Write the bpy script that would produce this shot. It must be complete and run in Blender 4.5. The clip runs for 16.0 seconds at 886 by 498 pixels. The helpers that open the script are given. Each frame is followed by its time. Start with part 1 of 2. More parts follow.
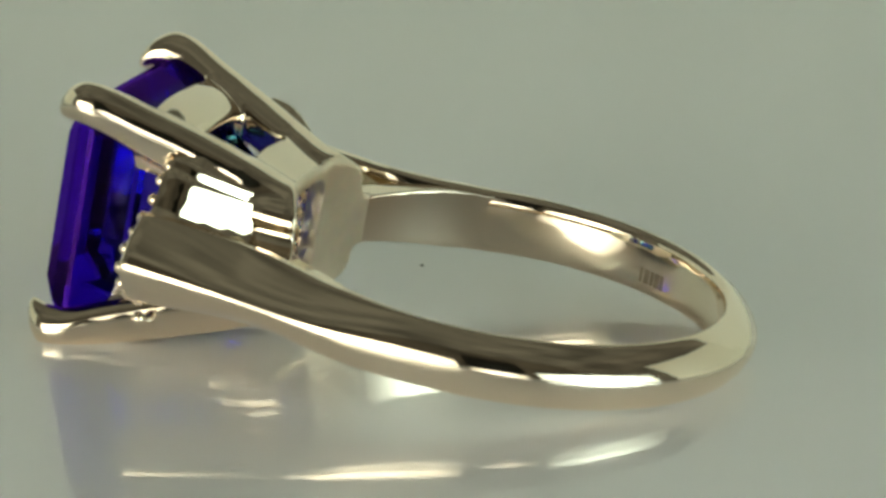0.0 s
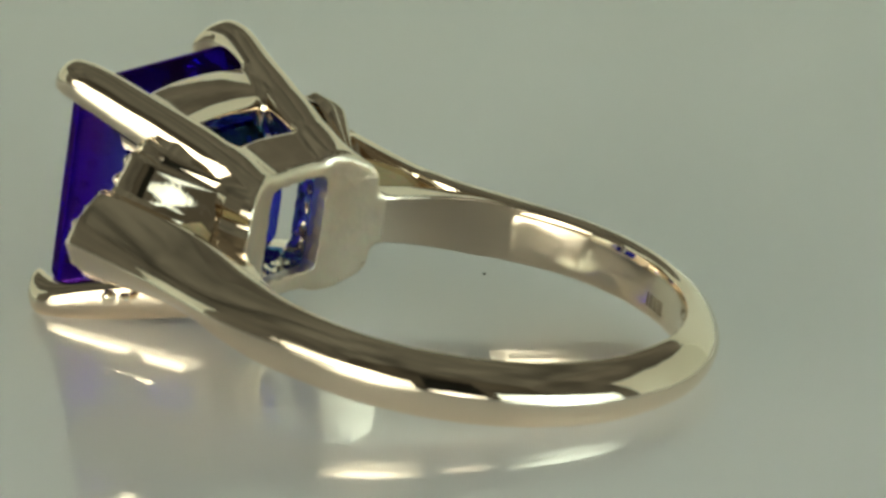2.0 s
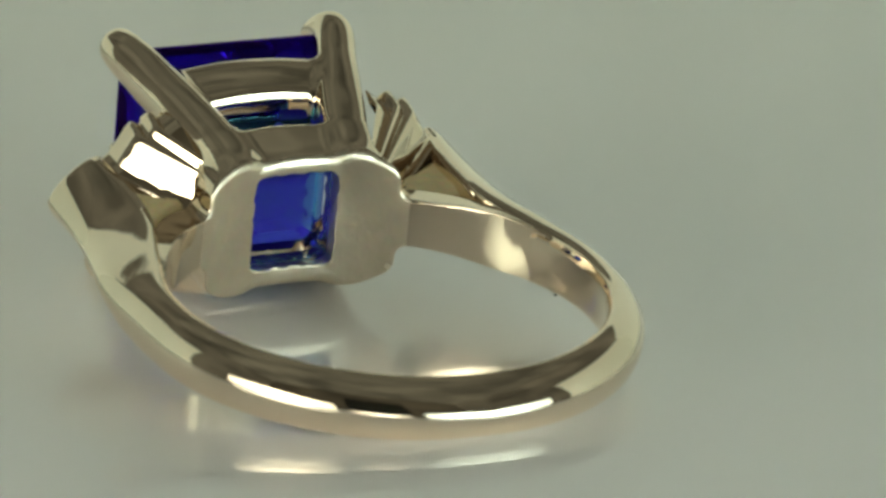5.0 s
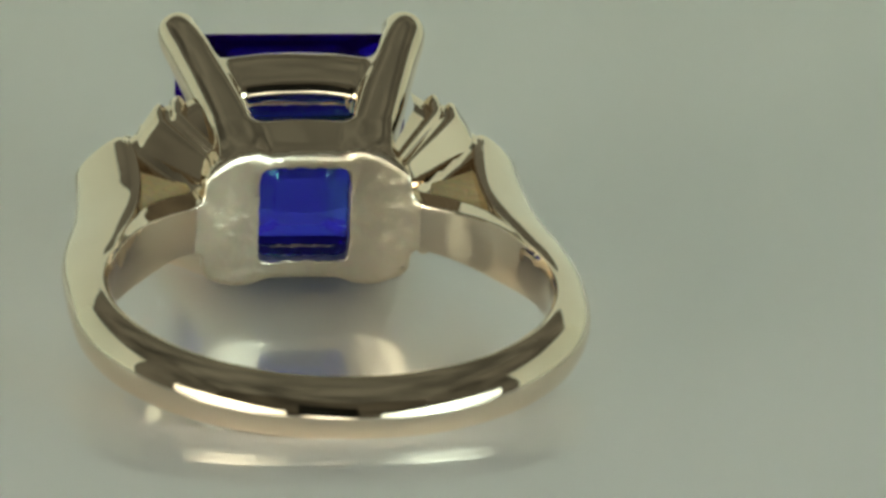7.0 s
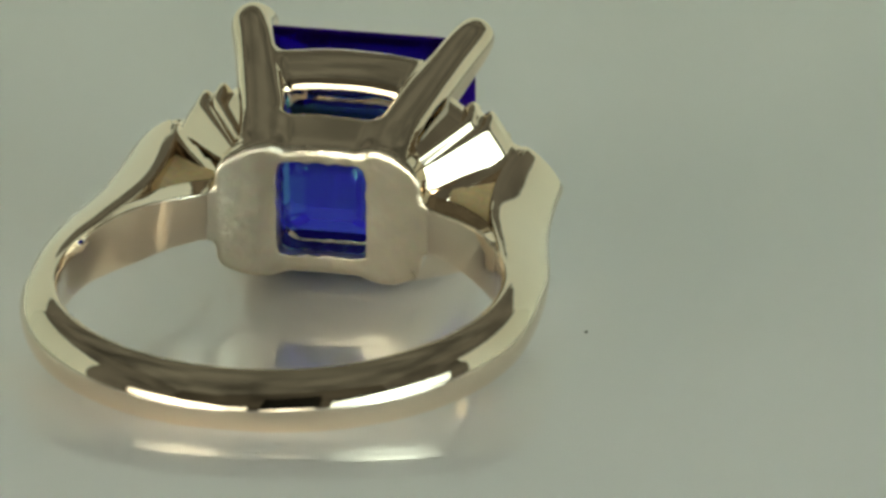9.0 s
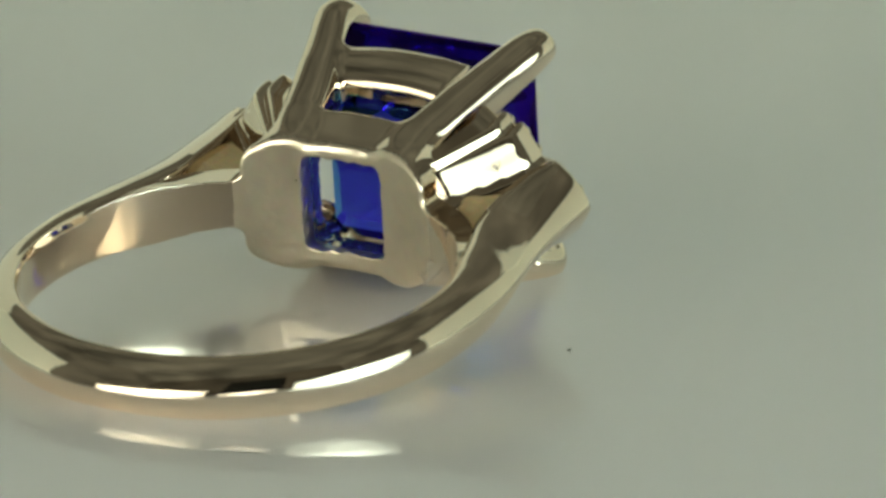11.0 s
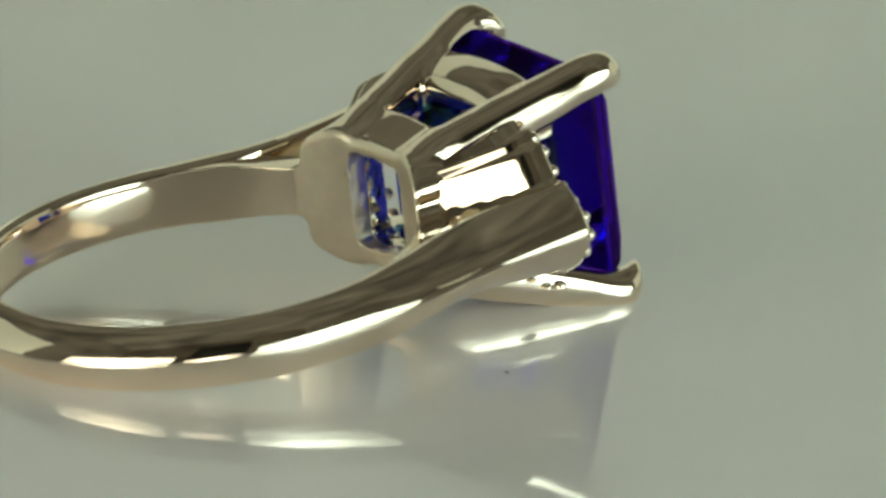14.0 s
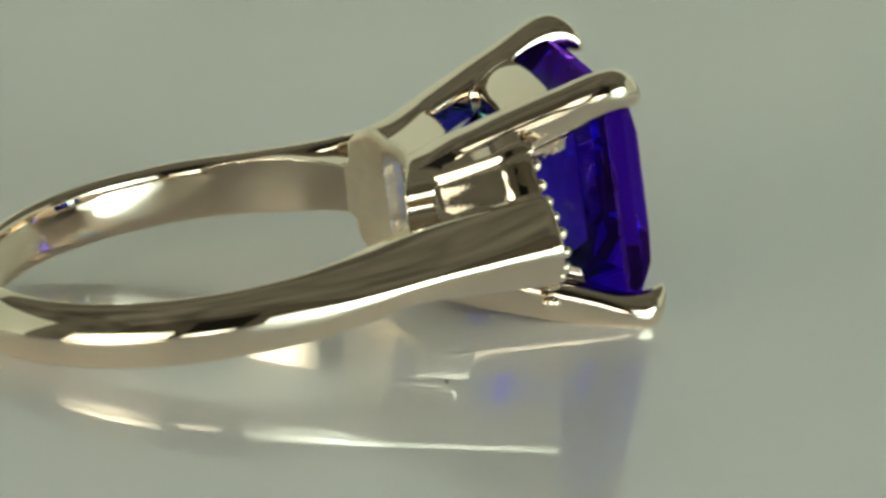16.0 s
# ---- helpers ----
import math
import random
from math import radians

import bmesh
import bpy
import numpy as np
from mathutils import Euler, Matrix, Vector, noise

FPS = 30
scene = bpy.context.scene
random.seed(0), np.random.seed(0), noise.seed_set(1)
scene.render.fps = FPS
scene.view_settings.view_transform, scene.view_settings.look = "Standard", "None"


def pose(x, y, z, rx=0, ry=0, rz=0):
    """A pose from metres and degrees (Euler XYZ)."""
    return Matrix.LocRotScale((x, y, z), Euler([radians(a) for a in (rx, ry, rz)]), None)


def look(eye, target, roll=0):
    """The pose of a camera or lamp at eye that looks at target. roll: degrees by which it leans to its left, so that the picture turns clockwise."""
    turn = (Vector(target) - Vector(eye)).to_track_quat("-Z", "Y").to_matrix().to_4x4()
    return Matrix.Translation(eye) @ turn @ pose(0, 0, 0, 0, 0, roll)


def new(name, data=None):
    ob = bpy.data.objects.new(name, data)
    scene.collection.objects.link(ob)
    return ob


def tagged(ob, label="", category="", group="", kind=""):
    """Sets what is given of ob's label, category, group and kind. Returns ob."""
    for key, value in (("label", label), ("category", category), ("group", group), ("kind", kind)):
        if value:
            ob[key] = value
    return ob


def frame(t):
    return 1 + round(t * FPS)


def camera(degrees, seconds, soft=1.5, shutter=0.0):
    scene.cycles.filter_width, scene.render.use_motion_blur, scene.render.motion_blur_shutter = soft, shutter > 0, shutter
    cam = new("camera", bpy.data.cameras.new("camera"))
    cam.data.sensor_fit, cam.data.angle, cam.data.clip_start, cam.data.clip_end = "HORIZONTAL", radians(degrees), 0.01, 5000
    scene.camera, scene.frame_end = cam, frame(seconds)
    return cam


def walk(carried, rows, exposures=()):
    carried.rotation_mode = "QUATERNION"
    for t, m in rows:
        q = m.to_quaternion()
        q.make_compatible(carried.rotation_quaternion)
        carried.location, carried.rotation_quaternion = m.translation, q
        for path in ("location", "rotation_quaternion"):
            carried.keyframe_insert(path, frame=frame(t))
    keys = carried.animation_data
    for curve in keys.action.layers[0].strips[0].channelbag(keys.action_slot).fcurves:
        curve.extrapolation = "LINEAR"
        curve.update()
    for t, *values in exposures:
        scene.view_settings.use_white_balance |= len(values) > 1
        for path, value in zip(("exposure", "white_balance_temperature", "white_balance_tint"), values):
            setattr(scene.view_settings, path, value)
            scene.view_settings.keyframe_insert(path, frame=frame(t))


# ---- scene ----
SECONDS = 16.0
cam = camera(7.5, SECONDS, soft=3.1)
cam.data.dof.use_dof = True
cam.data.dof.focus_distance = 0.262
cam.data.dof.aperture_fstop = 180.0
EYE = (0.0, -0.25771, 0.07133)
walk(cam, [(0.0, look(EYE, (0, 0, 0), 1.02)), (SECONDS, look(EYE, (0, 0, 0), 1.02))],
     exposures=[(0.0, 0.24), (SECONDS, 0.24)])

# ---------------------------------------------------------------- light
world = bpy.data.worlds.new("dim_room")
world.use_nodes = True
scene.world = world
world.node_tree.nodes["Background"].inputs[0].default_value = (0.55, 0.48, 0.36, 1)
world.node_tree.nodes["Background"].inputs[1].default_value = 0.03


# ---------------------------------------------------------------- materials
def material(name, base, rough=0.5, metal=0.0, grain=0.0, grain_size=0.0004, stain=0.0, stain_size=0.003,
             bump=0.0, coat=0.0, spread=0.0, wave=0.0):
    """A surface with fine grain and broad stains in colour and gloss, at real size in metres."""
    m = bpy.data.materials.new(name)
    m.use_nodes = True
    nt = m.node_tree
    b = nt.nodes["Principled BSDF"]
    b.inputs["Metallic"].default_value = metal
    b.inputs["Coat Weight"].default_value = coat
    b.inputs["Coat Roughness"].default_value = 0.03
    co = nt.nodes.new("ShaderNodeTexCoord")
    fine, broad = nt.nodes.new("ShaderNodeTexNoise"), nt.nodes.new("ShaderNodeTexNoise")
    for n, size in ((fine, grain_size), (broad, stain_size)):
        n.inputs["Scale"].default_value = 1.0 / size
        n.inputs["Detail"].default_value = 4
        nt.links.new(co.outputs["Object"], n.inputs["Vector"])
    mix = nt.nodes.new("ShaderNodeMix")
    mix.data_type = "RGBA"
    mix.inputs["A"].default_value = (*[c * (1 - stain) for c in base], 1)
    mix.inputs["B"].default_value = (*[min(1, c * (1 + stain)) for c in base], 1)
    nt.links.new(broad.outputs["Fac"], mix.inputs["Factor"])
    mix2 = nt.nodes.new("ShaderNodeMix")
    mix2.data_type = "RGBA"
    mix2.blend_type = "MULTIPLY"
    mix2.inputs["Factor"].default_value = grain
    nt.links.new(mix.outputs["Result"], mix2.inputs["A"])
    nt.links.new(fine.outputs["Color"], mix2.inputs["B"])
    nt.links.new(mix2.outputs["Result"], b.inputs["Base Color"])
    rng = nt.nodes.new("ShaderNodeMapRange")
    rng.inputs["To Min"].default_value = max(0.0, rough - spread)
    rng.inputs["To Max"].default_value = rough + spread
    nt.links.new(broad.outputs["Fac"], rng.inputs["Value"])
    nt.links.new(rng.outputs["Result"], b.inputs["Roughness"])
    if bump:
        bu = nt.nodes.new("ShaderNodeBump")
        bu.inputs["Strength"].default_value = bump
        bu.inputs["Distance"].default_value = grain_size * 0.3
        nt.links.new(fine.outputs["Fac"], bu.inputs["Height"])
        nt.links.new(bu.outputs["Normal"], b.inputs["Normal"])
        if wave:
            # the slow unevenness that polishing by hand leaves
            slow, wv = nt.nodes.new("ShaderNodeTexNoise"), nt.nodes.new("ShaderNodeBump")
            slow.inputs["Scale"].default_value, slow.inputs["Detail"].default_value = 1 / 0.0032, 0.6
            nt.links.new(co.outputs["Object"], slow.inputs["Vector"])
            wv.inputs["Strength"].default_value = 1.0
            wv.inputs["Distance"].default_value = wave
            nt.links.new(slow.outputs["Fac"], wv.inputs["Height"])
            nt.links.new(wv.outputs["Normal"], bu.inputs["Normal"])
    return m


# emission for the light panels, and put-in light on fabric, plaster and ceiling
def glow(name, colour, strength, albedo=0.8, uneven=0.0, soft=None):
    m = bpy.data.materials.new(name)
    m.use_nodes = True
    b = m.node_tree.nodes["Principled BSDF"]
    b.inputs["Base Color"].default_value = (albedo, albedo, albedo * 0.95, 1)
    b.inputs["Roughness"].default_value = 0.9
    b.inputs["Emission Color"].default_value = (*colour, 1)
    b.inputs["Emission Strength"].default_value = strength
    # noise in the emission imitates uneven light on walls and ceiling
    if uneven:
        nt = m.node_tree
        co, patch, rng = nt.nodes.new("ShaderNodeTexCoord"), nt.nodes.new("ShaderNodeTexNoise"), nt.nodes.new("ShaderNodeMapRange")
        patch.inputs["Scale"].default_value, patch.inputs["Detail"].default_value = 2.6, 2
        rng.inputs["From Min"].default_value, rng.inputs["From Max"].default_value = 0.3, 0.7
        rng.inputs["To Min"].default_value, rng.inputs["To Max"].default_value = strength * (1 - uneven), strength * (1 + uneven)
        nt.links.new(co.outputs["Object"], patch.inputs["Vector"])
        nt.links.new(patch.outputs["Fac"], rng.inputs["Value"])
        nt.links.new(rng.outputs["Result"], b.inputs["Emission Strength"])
    if soft:
        # a diffuser is brightest before its lamp and falls off to its rim
        nt = m.node_tree
        co, place = nt.nodes.new("ShaderNodeTexCoord"), nt.nodes.new("ShaderNodeMapping")
        ball, rng = nt.nodes.new("ShaderNodeTexGradient"), nt.nodes.new("ShaderNodeMapRange")
        ball.gradient_type = "QUADRATIC_SPHERE"
        half, height = soft
        place.inputs["Scale"].default_value = (1 / (half * 1.15), 1, 1 / (height * 0.62))
        place.inputs["Location"].default_value = (0, 0, -0.5 / 0.62)
        rng.inputs["To Min"].default_value, rng.inputs["To Max"].default_value = strength * 0.12, strength * 1.25
        rng.inputs["From Max"].default_value = 0.55
        nt.links.new(co.outputs["Object"], place.inputs["Vector"])
        nt.links.new(place.outputs["Vector"], ball.inputs["Vector"])
        nt.links.new(ball.outputs["Fac"], rng.inputs["Value"])
        nt.links.new(rng.outputs["Result"], b.inputs["Emission Strength"])
    return m


def gem_material():
    """Clear stone, bluer at the tip and more violet towards the crown."""
    m = bpy.data.materials.new("violet_blue_gem")
    m.use_nodes = True
    nt = m.node_tree
    b = nt.nodes.new("ShaderNodeBsdfGlass")
    b.inputs["Roughness"].default_value = 0.0
    b.inputs["IOR"].default_value = 1.62
    nt.links.new(b.outputs["BSDF"], nt.nodes["Material Output"].inputs["Surface"])
    nt.nodes.remove(nt.nodes["Principled BSDF"])
    co, sep = nt.nodes.new("ShaderNodeTexCoord"), nt.nodes.new("ShaderNodeSeparateXYZ")
    rng, mix = nt.nodes.new("ShaderNodeMapRange"), nt.nodes.new("ShaderNodeMix")
    rng.inputs["From Min"].default_value, rng.inputs["From Max"].default_value = -0.0006, 0.0027
    mix.data_type = "RGBA"
    mix.inputs["A"].default_value = (0.24, 0.84, 1.0, 1)
    mix.inputs["B"].default_value = (0.21, 0.052, 0.72, 1)
    nt.links.new(co.outputs["Object"], sep.inputs["Vector"])
    nt.links.new(sep.outputs["Y"], rng.inputs["Value"])
    nt.links.new(rng.outputs["Result"], mix.inputs["Factor"])
    nt.links.new(mix.outputs["Result"], b.inputs["Color"])
    return m


POLISHED = material("polished_white_gold", (0.88, 0.755, 0.61), 0.04, 1.0, 0.03, 0.0002, 0.05, 0.0025, 0.02, spread=0.025, wave=0.00003)
SATIN = material("satin_white_gold", (0.91, 0.78, 0.635), 0.32, 1.0, 0.12, 0.0005, 0.16, 0.0014, 0.36, spread=0.12, wave=0.0001)
CAST = material("rough_cast_gold", (0.92, 0.74, 0.44), 0.55, 0.6, 0.3, 0.00028, 0.14, 0.0006, 1.0, spread=0.1)
GEM = gem_material()
ACRYLIC = material("white_acrylic", (0.82, 0.80, 0.81), 0.35, 0.0, 0.02, 0.0006, 0.03, 0.02, 0.0, coat=0.72)
CARD = material("white_card", (0.78, 0.78, 0.75), 0.8, 0.0, 0.05, 0.0006, 0.04, 0.05, 0.1)
DARK = material("dark_room_paint", (0.05, 0.042, 0.03), 0.9, 0.0, 0.2, 0.002, 0.2, 0.1, 0.2)
BLACK = material("black_card_paper", (0.012, 0.012, 0.011), 0.9, 0.0, 0.1, 0.001, 0.1, 0.05)
DUST = material("dark_dust", (0.05, 0.045, 0.04), 0.9, 0.0, 0.3, 0.00002, 0.2, 0.0001)
ETCH = material("etched_mark", (0.46, 0.38, 0.29), 0.5, 1.0, 0.3, 0.00005, 0.2, 0.0002)
# the fabric emits by itself, in place of lamps outside the tent
WALL_GLOW = glow("self_lit_tent_fabric", (0.82, 1.0, 0.72), 0.14)
WARM_PANEL = glow("warm_light_panel", (0.965, 0.957, 0.76), 7.4, soft=(0.18, 0.165))
COOL_PANEL = glow("cool_light_panel", (0.785, 0.99, 0.915), 7.4, soft=(0.20, 0.165))
NARROW_PANEL = glow("narrow_light_panel", (0.98, 0.965, 0.80), 4.0, soft=(0.10, 0.052))
# unseen room surfaces that emit a little, in place of light falling on them
CEILING_GLOW = glow("self_lit_ceiling", (0.97, 0.98, 0.72), 0.078, 0.1, 0.65)
PLASTER_GLOW = glow("self_lit_plaster", (0.98, 0.96, 0.70), 0.068, 0.1, 0.6)
# same plaster emitting less, so shade on the camera side is put in
FAINT_GLOW = glow("faint_self_lit_plaster", (1.0, 0.92, 0.62), 0.04, 0.08, 0.6)

MM = 0.001


# ---------------------------------------------------------------- mesh helpers
def part(name, bm, mat, parent, label="", smooth=True, angle=40):
    """Links a bmesh, drawn in millimetres, as one mesh object under a thing."""
    bmesh.ops.scale(bm, vec=(MM, MM, MM), verts=bm.verts)
    bmesh.ops.recalc_face_normals(bm, faces=bm.faces)
    me = bpy.data.meshes.new(name)
    bm.to_mesh(me)
    bm.free()
    me.materials.append(mat)
    if smooth:
        me.shade_smooth()
        me.set_sharp_from_angle(angle=radians(angle))
    ob = new(name, me)
    ob.parent = parent
    return tagged(ob, label) if label else ob


def loft(bm, rings, caps=True):
    """Joins equal closed rings of points into a tube."""
    vs = [[bm.verts.new(p) for p in ring] for ring in rings]
    n = len(vs[0])
    for a, b in zip(vs, vs[1:]):
        for i in range(n):
            bm.faces.new((a[i], a[(i + 1) % n], b[(i + 1) % n], b[i]))
    if caps:
        bm.faces.new(vs[0][::-1])
        bm.faces.new(vs[-1])
    return vs


def spline(keys, n):
    """Smooth values (Catmull-Rom) through keys of equal length."""
    k = np.array(keys, float)
    k = np.vstack([2 * k[0] - k[1], k, 2 * k[-1] - k[-2]])
    out, m = [], len(k) - 3
    for j in range(n + 1):
        u = j / n * m
        i = min(int(u), m - 1)
        f = u - i
        a, b, c, d = k[i:i + 4]
        out.append(0.5 * (2 * b + (c - a) * f + (2 * a - 5 * b + 4 * c - d) * f * f + (3 * b - a - 3 * c + d) * f ** 3))
    return out


def box(bm, x0, x1, y0, y1, z0, z1):
    vs = [bm.verts.new((x, y, z)) for z in (z0, z1) for x, y in ((x0, y0), (x1, y0), (x1, y1), (x0, y1))]
    for f in ((3, 2, 1, 0), (4, 5, 6, 7), (0, 1, 5, 4), (1, 2, 6, 5), (2, 3, 7, 6), (3, 0, 4, 7)):
        bm.faces.new([vs[i] for i in f])


def bevelled(bm, width, segments=2, angle=30):
    edges = [e for e in bm.edges if len(e.link_faces) == 2 and e.calc_face_angle(0) > radians(angle)]
    bmesh.ops.bevel(bm, geom=edges, offset=width, segments=segments, profile=0.5, affect="EDGES")


# ---------------------------------------------------------------- setting
AXIS = (-0.00279, -0.01064)


def turntable():
    """White acrylic disc that turns, on a fixed base."""
    bm = bmesh.new()
    prof = [(0.001, 0.0), (149.0, 0.0), (149.8, -0.3), (150.0, -1.0), (150.0, -5.5), (149.0, -6.0), (0.001, -6.0)]
    n = 128
    loft(bm, [[(r * math.cos(2 * math.pi * i / n), r * math.sin(2 * math.pi * i / n), z) for i in range(n)] for r, z in prof])
    root = new("turntable")
    part("disc", bm, ACRYLIC, root, angle=30)
    # dust specks lying on the disc: east, north of the axis in mm, size
    for x, y, s in ((8.13, 1.77, 0.075),):
        bm = bmesh.new()
        bmesh.ops.create_icosphere(bm, subdivisions=2, radius=s)
        for v in bm.verts:
            v.co = v.co * (1 + 0.35 * noise.noise(v.co * 20)) * 1.0
            v.co.z = max(v.co.z * 0.6, -s * 0.3)
        bmesh.ops.translate(bm, vec=(x, y, s * 0.3), verts=bm.verts)
        part("speck", bm, DUST, root, "tiny dark speck of dust")
    return tagged(root, "glossy white acrylic turntable disc with a speck of dust", "turntable")


def setting():
    def slab(name, mat, dims, label, category):
        bm = bmesh.new()
        box(bm, *dims)
        ob = part(name, bm, mat, None, smooth=False)
        tagged(ob, label, category, kind="structure")
    slab("ground", CARD, (-900, 900, -900, 900, -30, -8), "white card covering the table under the turntable", "table top")
    # tent walls carry their light as emission in the material
    slab("wall_north", WALL_GLOW, (-420, 420, 420, 426, -8, 330), "white fabric back wall of an open light tent, given its own glow", "wall")
    slab("wall_west", WALL_GLOW, (-426, -420, -40, 426, -8, 300), "white fabric side wall of an open light tent, given its own glow", "wall")
    slab("wall_east", WALL_GLOW, (420, 426, -40, 426, -8, 300), "white fabric side wall of an open light tent, given its own glow", "wall")
    # the closed room gets its dim light from emission, not from a lamp
    slab("ceiling", CEILING_GLOW, (-900, 900, -900, 900, 1200, 1210), "yellowish ceiling of the room with a dim patchy glow of its own", "ceiling")
    slab("wall_south", FAINT_GLOW, (-900, 900, -906, -900, -8, 1200), "brown plaster room wall behind the camera, given a fainter glow of its own", "wall")
    slab("wall_1", PLASTER_GLOW, (-900, 900, 900, 906, -8, 1200), "brown plaster room wall with a dim patchy glow of its own", "wall")
    slab("wall_2", PLASTER_GLOW, (-906, -900, -900, 900, -8, 1200), "brown plaster room wall with a dim patchy glow of its own", "wall")
    slab("wall_3", PLASTER_GLOW, (900, 906, -900, 900, -8, 1200), "brown plaster room wall with a dim patchy glow of its own", "wall")


def light_panel(a, b, height, mat, label):
    """A flat soft light standing on the table from a to b in plan: housing, glowing front, two feet."""
    ax, ay, bx, by = *a, *b
    w = math.hypot(bx - ax, by - ay)
    root = new("light_panel")
    root.matrix_world = pose((ax + bx) / 2 * MM, (ay + by) / 2 * MM, -8 * MM, 0, 0, math.degrees(math.atan2(by - ay, bx - ax)))
    bm = bmesh.new()
    box(bm, -w / 2, w / 2, -14, 0, 0, height)
    bevelled(bm, 2)
    part("housing", bm, DARK, root)
    bm = bmesh.new()
    box(bm, -w / 2 + 4, w / 2 - 4, 0.5, 3, 4, height - 4)
    part("diffuser", bm, mat, root, "glowing white diffuser", smooth=False)
    for x in (-w * 0.35, w * 0.35):
        bm = bmesh.new()
        box(bm, x - 8, x + 8, -60, -14, 0, 6)
        bevelled(bm, 1.5)
        part("foot", bm, DARK, root)
    return tagged(root, label, "lamp", group="light panels before the tent")


def camera_stand_in_card():
    """Added stiff black card on a stand behind the camera, mirrored as its body."""
    root = new("camera_stand_in_card")
    root.matrix_world = pose(0, -0.47, -0.008)
    bm = bmesh.new()
    box(bm, -84, 130, -3, 0, 52, 420)
    bevelled(bm, 1)
    part("card", bm, BLACK, root)
    for x in (-70, 80):
        bm = bmesh.new()
        box(bm, x - 6, x + 6, -16, -4, 0, 400)
        bevelled(bm, 1.5)
        part("post", bm, DARK, root)
    return tagged(root, "matte black card on two posts, added behind the camera to mirror as its dark body", "card")


# ---------------------------------------------------------------- the ring
# millimetres: x across the finger hole, y towards the stone, z along the finger; the hole's centre is at y = -12
HOLE = -12.0


def section(ox, oy, ix, iy, b, p, q, shelf, edge, steps=56):
    """A closed cross-section between an outer and an inner point: rounded or ridged outside, nearly flat inside.
    shelf and edge: where the flat upper and lower faces begin and end, as a share of the thickness."""
    pts = []
    full = min(1.0, max(0.0, (-6.0 - oy) / 3.5))
    for i in range(steps + 1):
        s = -math.cos(math.pi * i / steps)
        # the underside of the band is fuller than its upper face
        w = full if s < 0 else 0.0
        h = shelf + 0.28 * w
        k = h + (1 - h) * max(0.0, 1 - abs(s) ** (p + 0.5 * w)) ** (1 / (q + 0.55 * w))
        pts.append((ix + (ox - ix) * k, iy + (oy - iy) * k, b * s))
    for i in range(13):
        s = math.cos(math.pi * i / 12)
        k = edge * (1 - math.sqrt(max(0.0, 1 - abs(s) ** 6))) - (0.004 if i in (0, 12) else 0)
        pts.append((ix + (ox - ix) * k, iy + (oy - iy) * k, b * s * 0.998))
    return pts


def shank(parent):
    """The band and its two outer legs that rise to the shoulders."""
    keys = []
    for d in range(-90, 1, 10):
        t = radians(d)
        c, n = math.cos(t), math.sin(t)
        keys.append((9.66 * c, HOLE + 9.66 * n, 8.20 * c, HOLE + 8.20 * n, 1.13 + 0.06 * c, 1.42 + 0.36 * c, 1.26 + 0.30 * c, 0.14 + 0.1 * c, 0.12 + 0.1 * c))
    keys += [(9.67, -10.8, 8.112, -10.8, 1.20, 1.8, 1.58, 0.24, 0.22), (9.63, -9.7, 7.871, -9.7, 1.21, 1.78, 1.54, 0.23, 0.20), (9.53, -8.65, 7.49, -8.65, 1.23, 1.75, 1.48, 0.22, 0.17),
             (9.37, -7.6, 7.17, -7.6, 1.26, 1.72, 1.42, 0.21, 0.14), (9.15, -6.55, 6.80, -6.55, 1.30, 1.7, 1.34, 0.20, 0.13), (8.92, -5.5, 6.52, -5.5, 1.36, 1.68, 1.27, 0.18, 0.09),
             (8.70, -4.3, 6.36, -4.3, 1.44, 1.64, 1.22, 0.16, 0.06), (8.55, -3.0, 6.32, -3.0, 1.54, 1.6, 1.2, 0.18, 0.05), (8.46, -1.6, 6.40, -1.6, 1.64, 1.56, 1.18, 0.20, 0.04),
             (8.42, -0.1, 6.6, -0.1, 1.72, 1.54, 1.16, 0.22, 0.04)]
    half = spline(keys, 96)
    # one leg was bent a little further out than the other
    def flare(y):
        f = min(1.0, max(0.0, (y + 13.0) / 7.5))
        return 0.38 * f * f * (3 - 2 * f)
    full = [(-k[0] - flare(k[1]), k[1], -k[2] - 0.3 * flare(k[1]), *k[3:]) for k in half[:0:-1]] + [tuple(k) for k in half]
    bm = bmesh.new()
    rings = [section(*k) for k in full]

    def cap(ring):
        mid = Vector([sum(p[i] for p in ring) / len(ring) for i in range(3)])
        return [[(mid + (Vector(p) - mid) * f) + Vector((0, dy, 0)) for p in ring] for f, dy in ((0.985, 0.09), (0.95, 0.16), (0.89, 0.20))]
    loft(bm, cap(rings[0])[::-1] + rings + cap(rings[-1]))
    return part("shank", bm, POLISHED, parent, "smooth tapered polished band", angle=38)


def web(parent, side):
    """The rough floor of the three-cornered hollow between the two legs."""
    bm = bmesh.new()
    tri = [(7.2, -6.2), (7.6, -0.8), (5.6, -1.0), (3.6, -4.0), (5.0, -5.0)]
    ramp = [(7.2, -4.4), (7.6, -0.8), (5.6, -1.0), (4.6, -2.9), (5.6, -3.4)]
    loft(bm, [[(side * x, y, z) for x, y in o] for o, z in ((ramp, -1.0), (tri, -0.1), (tri, 0.1), (ramp, 1.0))])
    return part("web", bm, CAST, parent, "rough golden cast hollow")


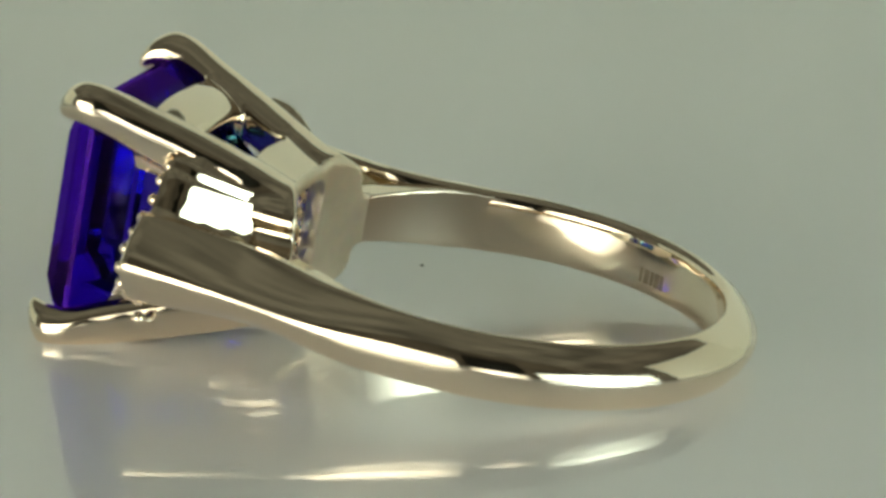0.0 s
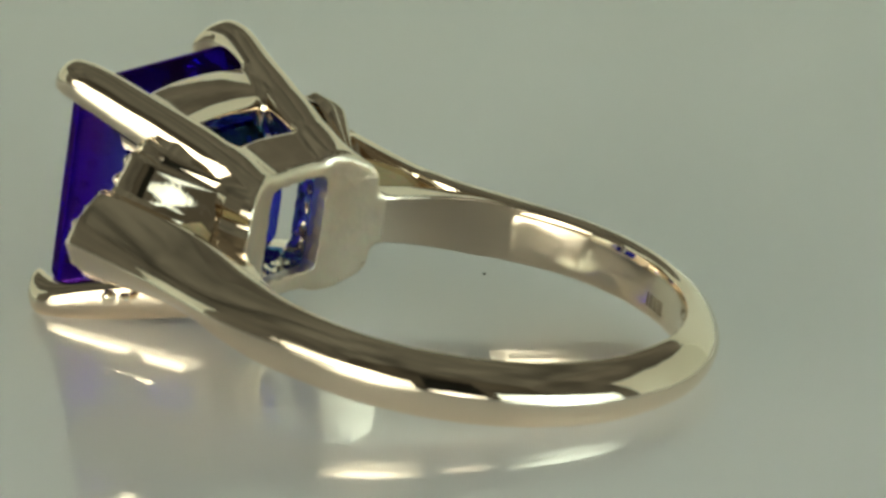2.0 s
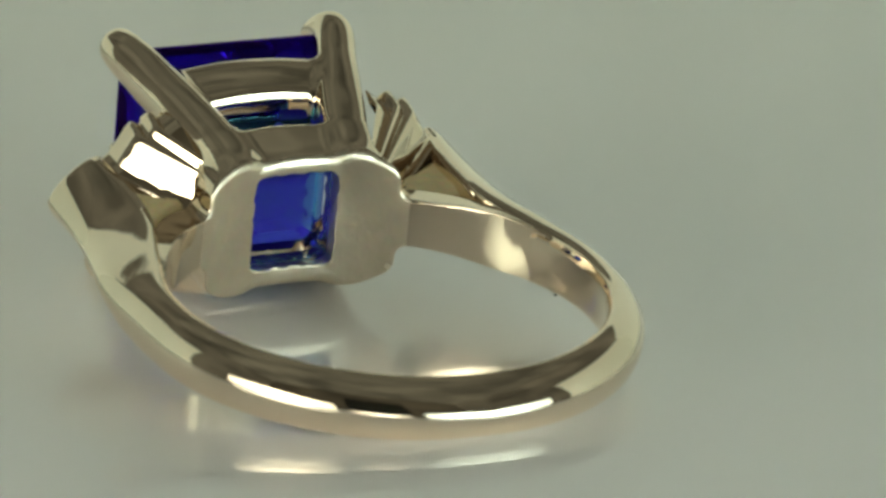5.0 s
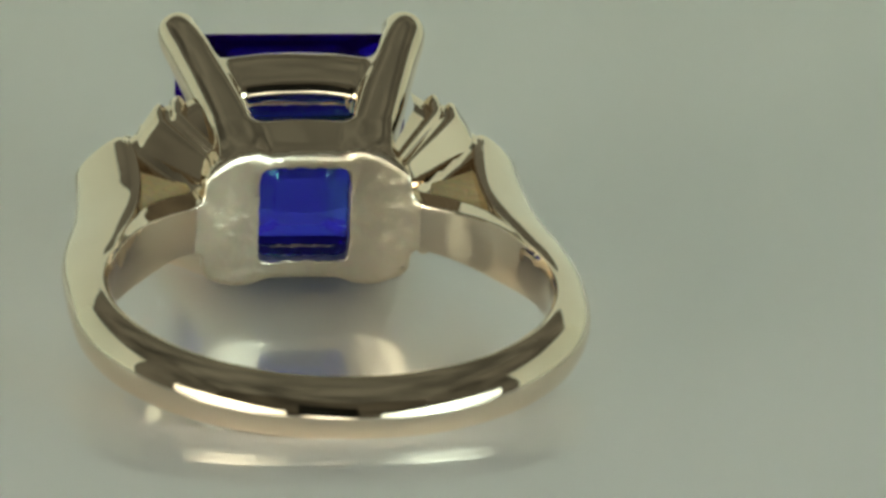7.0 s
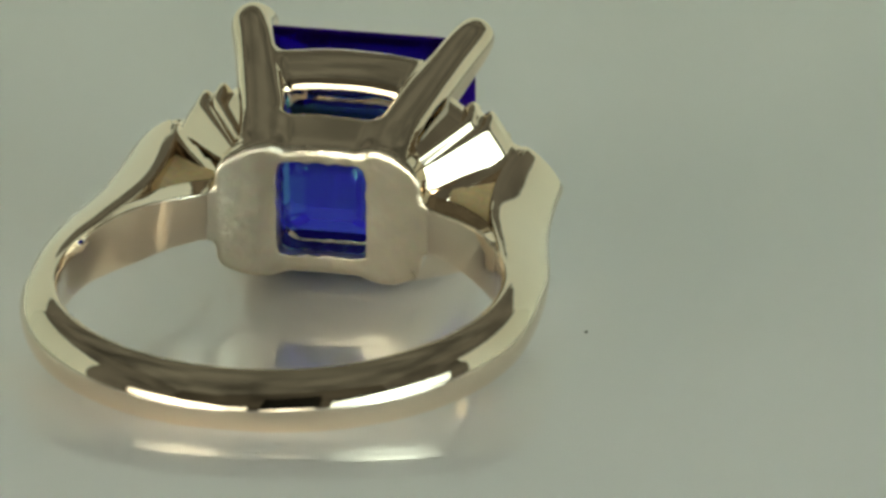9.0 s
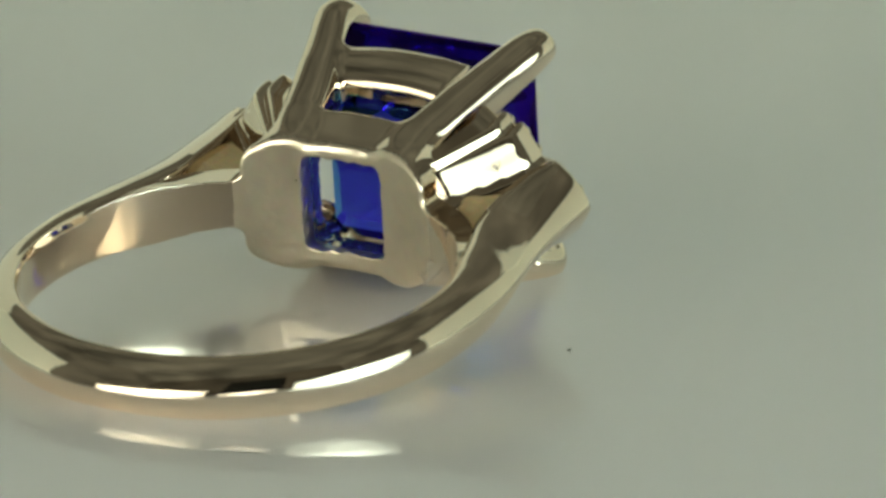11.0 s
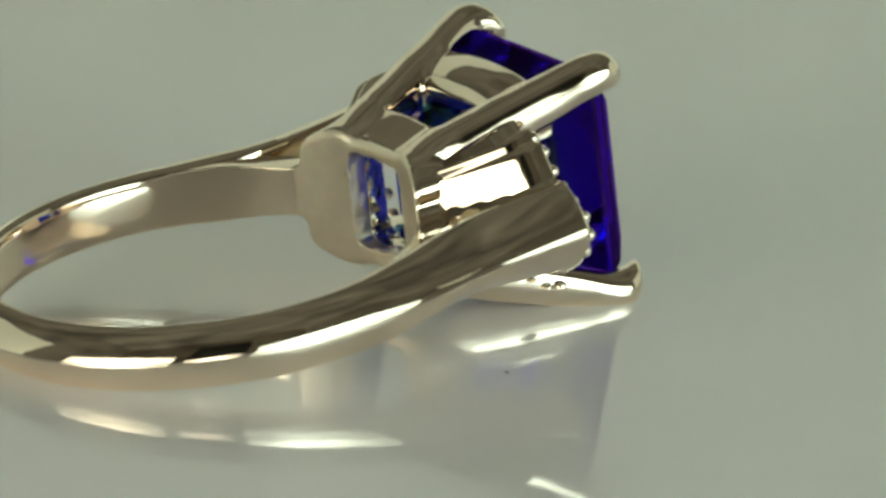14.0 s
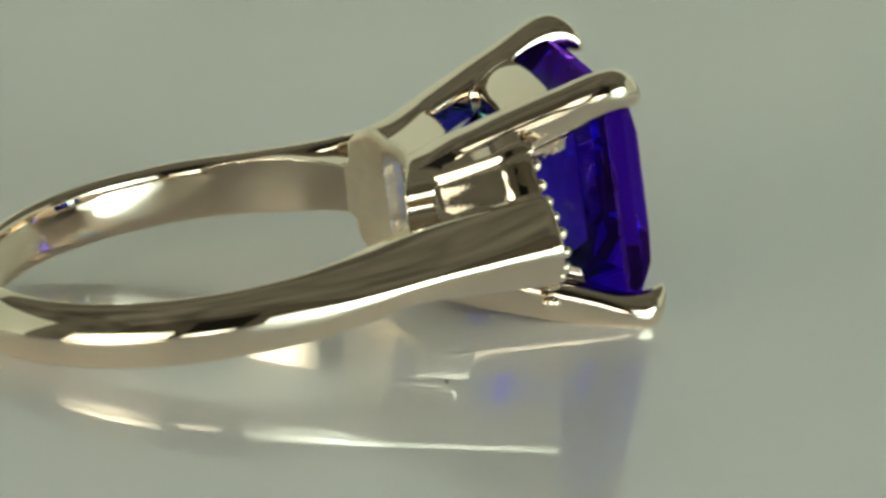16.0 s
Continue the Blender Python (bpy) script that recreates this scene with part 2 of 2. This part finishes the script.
# ---- the head: one casting, described as a solid and skinned in even facets
PRONG = np.array(spline([(2.35, -4.2, 1.95, 0.80, 3.0), (2.42, -3.30, 2.12, 0.84, 3.0), (2.65, -2.2, 2.48, 0.94, 2.9), (3.20, -0.2, 3.16, 0.96, 2.7), (3.80, 1.7, 3.81, 0.90, 2.4),
                         (4.26, 3.0, 4.30, 0.85, 2.2), (4.40, 3.7, 4.44, 0.80, 2.0), (4.37, 4.15, 4.41, 0.74, 2.0), (4.24, 4.52, 4.28, 0.62, 2.0), (4.08, 4.76, 4.12, 0.46, 2.0),
                         (3.95, 4.91, 3.99, 0.28, 2.0), (3.88, 4.98, 3.92, 0.03, 2.0)], 160))


def blend(a, b, k):
    """Union of two solids with a fillet of about k."""
    h = np.clip(0.5 + 0.5 * (b - a) / k, 0, 1)
    return b + (a - b) * h - k * h * (1 - h)


def round_box(a, b, ha, hb, r):
    qa, qb = np.abs(a) - (ha - r), np.abs(b) - (hb - r)
    return np.hypot(np.maximum(qa, 0), np.maximum(qb, 0)) + np.minimum(np.maximum(qa, qb), 0) - r


def ripple(x, y, z, k):
    """A slow unevenness between -1 and 1."""
    return (np.sin(k * x + 1.3 * np.sin(0.7 * k * z)) + np.sin(1.1 * k * y + 1.7 * np.sin(0.8 * k * x)) + np.sin(0.9 * k * z + 1.1 * np.sin(k * y))) / 3


def prong_solid(x, y, z):
    ax, az = np.abs(x), np.abs(z)
    cx, cz, r, n = (np.interp(y, PRONG[:, 1], PRONG[:, i]) for i in (0, 2, 3, 4))
    d = (np.abs(ax - cx) ** n + np.abs(az - cz) ** n) ** (1 / n) - r
    return np.maximum(d * 0.85, y - 4.97)


def rail_solid(x, y, z):
    az = np.abs(z)
    face = 3.16 + 0.345 * (y + 0.2) + 0.46 + 0.26 * (1 - (x / 3.3) ** 2)
    crown = 0.24 * ((y - 1.1) / 0.95) ** 2
    d = round_box(y - 1.05 + 0.015 * x * x, az - face + 0.9 + crown, 0.98, 0.9, 0.3)
    return np.maximum(d, np.abs(x) - 4.0 + 0.3 * (2.0 - y))


def base_solid(x, y, z):
    ax, az = np.abs(x), np.abs(z)
    block = round_box(ax, az, 4.0 - 0.12 * np.clip(y + 3.5, 0, 2), 2.52, 0.95)
    block = np.maximum(block, y + 2.45)
    rise = np.clip((y + 3.8) / 1.5, 0, 1)
    top = 2.62 + 0.36 * (y + 3.5) + 0.22 * rise * (1 - (x / 3.0) ** 2)
    band = round_box(y + 2.95 + 0.015 * x * x, az - top + 0.6, 0.98, 0.6, 0.3)
    band = np.maximum(band, ax - 3.2)
    return blend(block, band, 0.35)


ARCH = np.array(spline([(10, 0.35, 0.85), (24, 0.6, 1.08), (34, 0.80, 1.14), (42, 1.0, 1.08), (50, 1.25, 1.0), (57, 1.40, 0.95), (68, 1.3, 0.95)], 60))


def arch_solid(x, y, z):
    """The inner legs that carry the finger hole's curve on to the base of the head."""
    ax = np.abs(x)
    turn = np.degrees(np.arctan2(y - HOLE, ax))
    thick, wide = np.interp(turn, ARCH[:, 0], ARCH[:, 1]), np.interp(turn, ARCH[:, 0], ARCH[:, 2])
    d = round_box(np.hypot(ax, y - HOLE) - 8.0 - (thick + 0.2) / 2, np.abs(z), (thick + 0.2) / 2, wide, 0.15)
    d = np.maximum(d, 8.19 + 0.07 * np.clip((28 - turn) / 12, 0, 1) - np.hypot(ax, y - HOLE))
    return np.maximum(np.maximum(d, (14 - turn) * 0.14), 2.2 - ax)


def leaning(x, y):
    """The head was set a trifle off the middle of the band."""
    return x + 0.24 * np.clip((y + 7.5) / 3.2, 0, 1)


def head_solid(p):
    across, y, z = p.T
    x = leaning(across, y)
    rough = ripple(x, y, z, 9.0) * 0.035 + ripple(x, y, z, 19.0) * 0.008
    d = blend(blend(prong_solid(x, y, z), rail_solid(x, y, z), 0.34), blend(base_solid(x, y, z), arch_solid(x, y, z), 0.6), 0.4)
    d = d + 0.012 * ripple(x, y, z, 2.6)
    half = 1.78 + 0.412 * (y + 2.7)
    well = np.maximum(np.maximum(np.maximum(np.maximum(np.abs(x), np.abs(z)) - half, (np.abs(x) + np.abs(z)) / 2 - 0.80 * half), -2.7 - y) * 0.92 + rough, y - 3.4)
    hole = np.maximum(round_box(x + 0.02, z - 0.07, 1.74, 1.93, 0.42) + rough * 1.3, y + 2.0)
    finger = np.hypot(across, y - HOLE) - 8.194
    d = -blend(-d, finger, np.interp(np.abs(x), [3.4, 4.8], [0.34, 0.06]))
    return np.maximum(np.maximum(d, -well), -hole)


def skin(solid, low, high, step):
    """Vertices, quads and normals of a solid's surface: one vertex in each cell that the surface crosses."""
    axes = [np.arange(a, b, step) for a, b in zip(low, high)]
    n = [len(a) for a in axes]
    pts = np.stack(np.meshgrid(*axes, indexing="ij"), -1).reshape(-1, 3)
    near = (pts[:, 1] > -5.3) | (np.abs(pts[:, 2]) < 1.7)
    v = np.ones(len(pts))
    v[near] = np.concatenate([solid(c) for c in np.array_split(pts[near], 12)])
    v = v.reshape(n)
    inside = v < 0
    total, count = np.zeros((n[0] - 1, n[1] - 1, n[2] - 1, 3)), np.zeros((n[0] - 1, n[1] - 1, n[2] - 1))
    grid = np.stack(np.meshgrid(*[np.arange(m - 1) for m in n], indexing="ij"), -1).astype(float)
    corner = lambda a, o: a[o[0]:n[0] - 1 + o[0], o[1]:n[1] - 1 + o[1], o[2]:n[2] - 1 + o[2]]
    for axis in range(3):
        for i, j in ((0, 0), (0, 1), (1, 0), (1, 1)):
            o = [i, j]
            o.insert(axis, 0)
            e = list(o)
            e[axis] = 1
            a, b = corner(v, o), corner(v, e)
            hit = (a < 0) != (b < 0)
            f = np.where(hit, a / np.where(hit, a - b, 1), 0)
            at = grid + np.array(o)
            at[..., axis] += f
            total += at * hit[..., None]
            count += hit
    live = count > 0
    index = np.full(live.shape, -1)
    index[live] = np.arange(live.sum())
    verts = np.array(low) + step * (total[live] / count[live][:, None])

    def slope(p, h=0.02):
        g = np.stack([solid(p + d) - solid(p - d) for d in np.eye(3) * h], -1) / (2 * h)
        return g, g / np.maximum(np.linalg.norm(g, axis=1), 1e-6)[:, None]
    for _ in range(2):
        g, unit = slope(verts)
        move = solid(verts) / np.maximum(np.linalg.norm(g, axis=1), 0.5)
        verts = verts - unit * np.clip(move, -0.3 * step, 0.3 * step)[:, None]
    quads = []
    for axis in range(3):
        u, w = [a for a in range(3) if a != axis]
        sl = [slice(1, -1)] * 3
        sl[axis] = slice(0, -1)
        nx = [slice(1, -1)] * 3
        nx[axis] = slice(1, None)
        a, b = inside[tuple(sl)], inside[tuple(nx)]
        at = np.argwhere(a != b)
        flip = a[tuple(at.T)]
        at = at + np.array([0 if k == axis else 1 for k in range(3)])
        ring_of = []
        for du, dw in ((0, 0), (-1, 0), (-1, -1), (0, -1)):
            c = at.copy()
            c[:, u] += du
            c[:, w] += dw
            ring_of.append(index[tuple(c.T)])
        q = np.stack(ring_of, -1)
        if axis == 1:
            flip = ~flip
        q[~flip] = q[~flip][:, ::-1]
        quads.append(q)
    return verts, np.concatenate(quads), slope(verts)[1]


def skin_part(name, verts, quads, normals, mats, slots, parent, label=""):
    """Links a share of a skin as one mesh object."""
    used, q = np.unique(quads, return_inverse=True)
    me = bpy.data.meshes.new(name)
    me.from_pydata((verts[used] * MM).tolist(), [], q.reshape(-1, 4).tolist())
    for m in mats:
        me.materials.append(m)
    me.polygons.foreach_set("material_index", slots.astype(np.int32))
    me.shade_smooth()
    me.normals_split_custom_set_from_vertices(normals[used].tolist())
    ob = new(name, me)
    ob.parent = parent
    return tagged(ob, label) if label else ob


def head(parent):
    """Base, two gallery rails and four corner prongs, parted where one runs into the next."""
    verts, quads, normals = skin(head_solid, (-8.9, -10.4, -5.6), (8.9, 5.25, 5.6), 0.086)
    mid = verts[quads].mean(1)
    facing = normals[quads].mean(1)
    across, y, z = mid.T
    x = leaning(across, y)
    owner = np.argmin(np.stack([base_solid(x, y, z), rail_solid(x, y, z), prong_solid(x, y, z), arch_solid(x, y, z)]), 0)
    finger = (np.hypot(across, y - HOLE) < 8.45) & (facing[:, 1] < -0.6) & (np.abs(x) < 4.3) | ((np.abs(x) < 1.9) & (np.abs(z - 0.07) < 2.1) & (y < -3.3))
    none = np.zeros(len(quads))
    pick = (owner == 0) | finger
    skin_part("base", verts, quads[pick], normals, (POLISHED, SATIN), finger[pick], parent, "gold base with a square window, satin towards the finger")
    for sx in (-1, 1):
        pick = (owner == 3) & (x * sx > 0) & ~finger
        skin_part("arch", verts, quads[pick], normals, (POLISHED,), none[pick], parent)
    for sz in (-1, 1):
        pick = (owner == 1) & (z * sz > 0) & ~finger
        skin_part("gallery_rail", verts, quads[pick], normals, (POLISHED,), none[pick], parent)
        for sx in (-1, 1):
            pick = (owner == 2) & (z * sz > 0) & (x * sx > 0) & ~finger
            skin_part("prong", verts, quads[pick], normals, (POLISHED,), none[pick], parent)


def collet(parent, side):
    """The tapered side setting between the prongs and the shoulder, with flat outer walls."""
    top = [tuple(p) for p in spline([(4.1, 3.30), (4.34, 3.0), (4.55, 2.93), (4.74, 3.10), (4.90, 3.20), (5.07, 3.10), (5.20, 2.84), (5.35, 2.78), (5.52, 2.88), (5.69, 2.80), (5.94, 2.40),
                                     (6.19, 2.0), (6.41, 1.60), (6.56, 1.53), (6.76, 1.62), (6.92, 1.45), (7.15, 1.15)], 64)]
    low = [(float(np.interp(x, [4.1, 5.69, 7.15], [2.7, 3.28, 4.25])), (z - 1.15) * 0.95 + 0.15) for x, z in top]
    cx = 5.2

    def between(f, pull):
        return [(a[0] * (1 - f) + c[0] * f - pull, -3.95 + 2.8 * f, (a[1] * (1 - f) + c[1] * f) - math.copysign(pull, a[1])) for a, c in zip(low, top)]

    def rim(y, grow):
        return [(cx + (x - cx) * grow + 0.05, y, z * grow) for x, z in top]
    bm = bmesh.new()
    rows = [between(0.0, 0.0), between(0.25, 0.012), between(0.5, 0.02), between(0.75, 0.015), between(0.96, 0.0),
            rim(-1.05, 1.02), rim(-0.75, 1.06), rim(-0.2, 1.09), rim(-0.05, 1.07), rim(-0.05, 0.92), rim(-0.9, 0.78)]
    loft(bm, [[(side * x, y, z) for x, y, z in r] for r in rows])
    bevelled(bm, 0.05, 2, 45)
    ob = part("side_setting", bm, POLISHED, parent, "fluted tapered side setting", angle=50)
    out = 0.25 if side < 0 else 0.0
    for x, y, z, r in ((4.95, 0.02, 3.02, 0.24), (5.62, 0.02, 2.62, 0.24), (6.12, 0.04, 1.98, 0.22), (6.55 + out, 0.08, 1.42, 0.24), (7.25 + out, 0.10, 1.02, 0.21), (7.80 + out, 0.12, 0.52, 0.24),
                       (8.05 + out, 0.12, -0.14, 0.23), (7.62 + out, 0.12, -0.88, 0.25), (6.95 + out, 0.10, -1.42, 0.22), (6.12, 0.02, -1.95, 0.22), (5.85, -0.02, -2.78, 0.26), (4.85, 0.0, -3.1, 0.22)):
        bm = bmesh.new()
        bmesh.ops.create_icosphere(bm, subdivisions=3, radius=r * 1.1)
        bmesh.ops.translate(bm, vec=(side * x, y + 0.03, z), verts=bm.verts)
        part("bead", bm, POLISHED, ob)
    return ob


def stone(parent):
    """The square step-cut stone with cut corners."""
    def lay(h, y, cut):
        c = h - cut
        return [(h, y, c), (c, y, h), (-c, y, h), (-h, y, c), (-h, y, -c), (-c, y, -h), (c, y, -h), (h, y, -c)]
    bm = bmesh.new()
    loft(bm, [lay(1.0, -2.4, 0.2), lay(1.8, -1.6, 0.3), lay(2.6, -0.1, 0.5), lay(3.7, 1.6, 0.65), lay(4.5, 3.3, 0.75), lay(4.5, 3.5, 0.75),
              lay(4.15, 4.1, 0.7), lay(3.45, 4.68, 0.6), lay(2.4, 5.05, 0.45)])
    return part("gemstone", bm, GEM, parent, "violet-blue transparent square step-cut gemstone", smooth=False)


def hallmark(parent):
    """Small stamped bars on the inside of the band."""
    for k, w in enumerate((0.10, 0.22, 0.12, 0.24, 0.16)):
        t = radians(-22 - 1.9 * k)
        bm = bmesh.new()
        box(bm, -0.03, 0.03, -w / 2, w / 2, -0.28, 0.28)
        r = 8.215
        bmesh.ops.transform(bm, matrix=pose(r * math.cos(t), HOLE + r * math.sin(t), -0.4, 0, 0, math.degrees(t)), verts=bm.verts)
        part("stamp_bar", bm, ETCH, parent, "small stamped mark", smooth=False)


def build_ring():
    root = new("ring")
    band = shank(root)
    hallmark(band)
    for side in (-1, 1):
        web(root, side)
        collet(root, side)
    head(root)
    stone(root).location.x = -0.24 * MM
    return tagged(root, "polished white gold ring with square violet-blue stone, lying on its side", "ring")


setting()
light_panel((-385, -190), (-115, -422), 165, WARM_PANEL, "wide warm white light panel standing on the table")
light_panel((-80, -440), (112, -440), 52, NARROW_PANEL, "narrow warm white light panel standing behind the lens")
light_panel((150, -420), (410, -110), 165, COOL_PANEL, "wide cool white light panel standing on the table")
# unseen card, added only to darken what the metal mirrors around the lens
camera_stand_in_card()
disc = turntable()
ring = build_ring()

RING_AT_SEVEN = Matrix.Translation((-0.005494, -0.005151, 0.004246)) @ pose(0, 0, 0, 0, 0, 6.6) @ pose(0, 0, 0, 8.9) @ pose(0, 0, 0, 0, 0.4)


def motions():
    """The disc turns clockwise at a steady pace and carries the ring."""
    about, back = Matrix.Translation((*AXIS, 0)), Matrix.Translation((-AXIS[0], -AXIS[1], 0))
    ring_rows, disc_rows = [], []
    for t in range(17):
        tau = t - 7
        turn = pose(0, 0, 0, 0, 0, -(9.0845 * tau - 0.0072 * tau * tau))
        ring_rows.append((float(t), about @ turn @ back @ RING_AT_SEVEN))
        disc_rows.append((float(t), about @ turn))
    walk(ring, ring_rows)
    walk(disc, disc_rows)


motions()
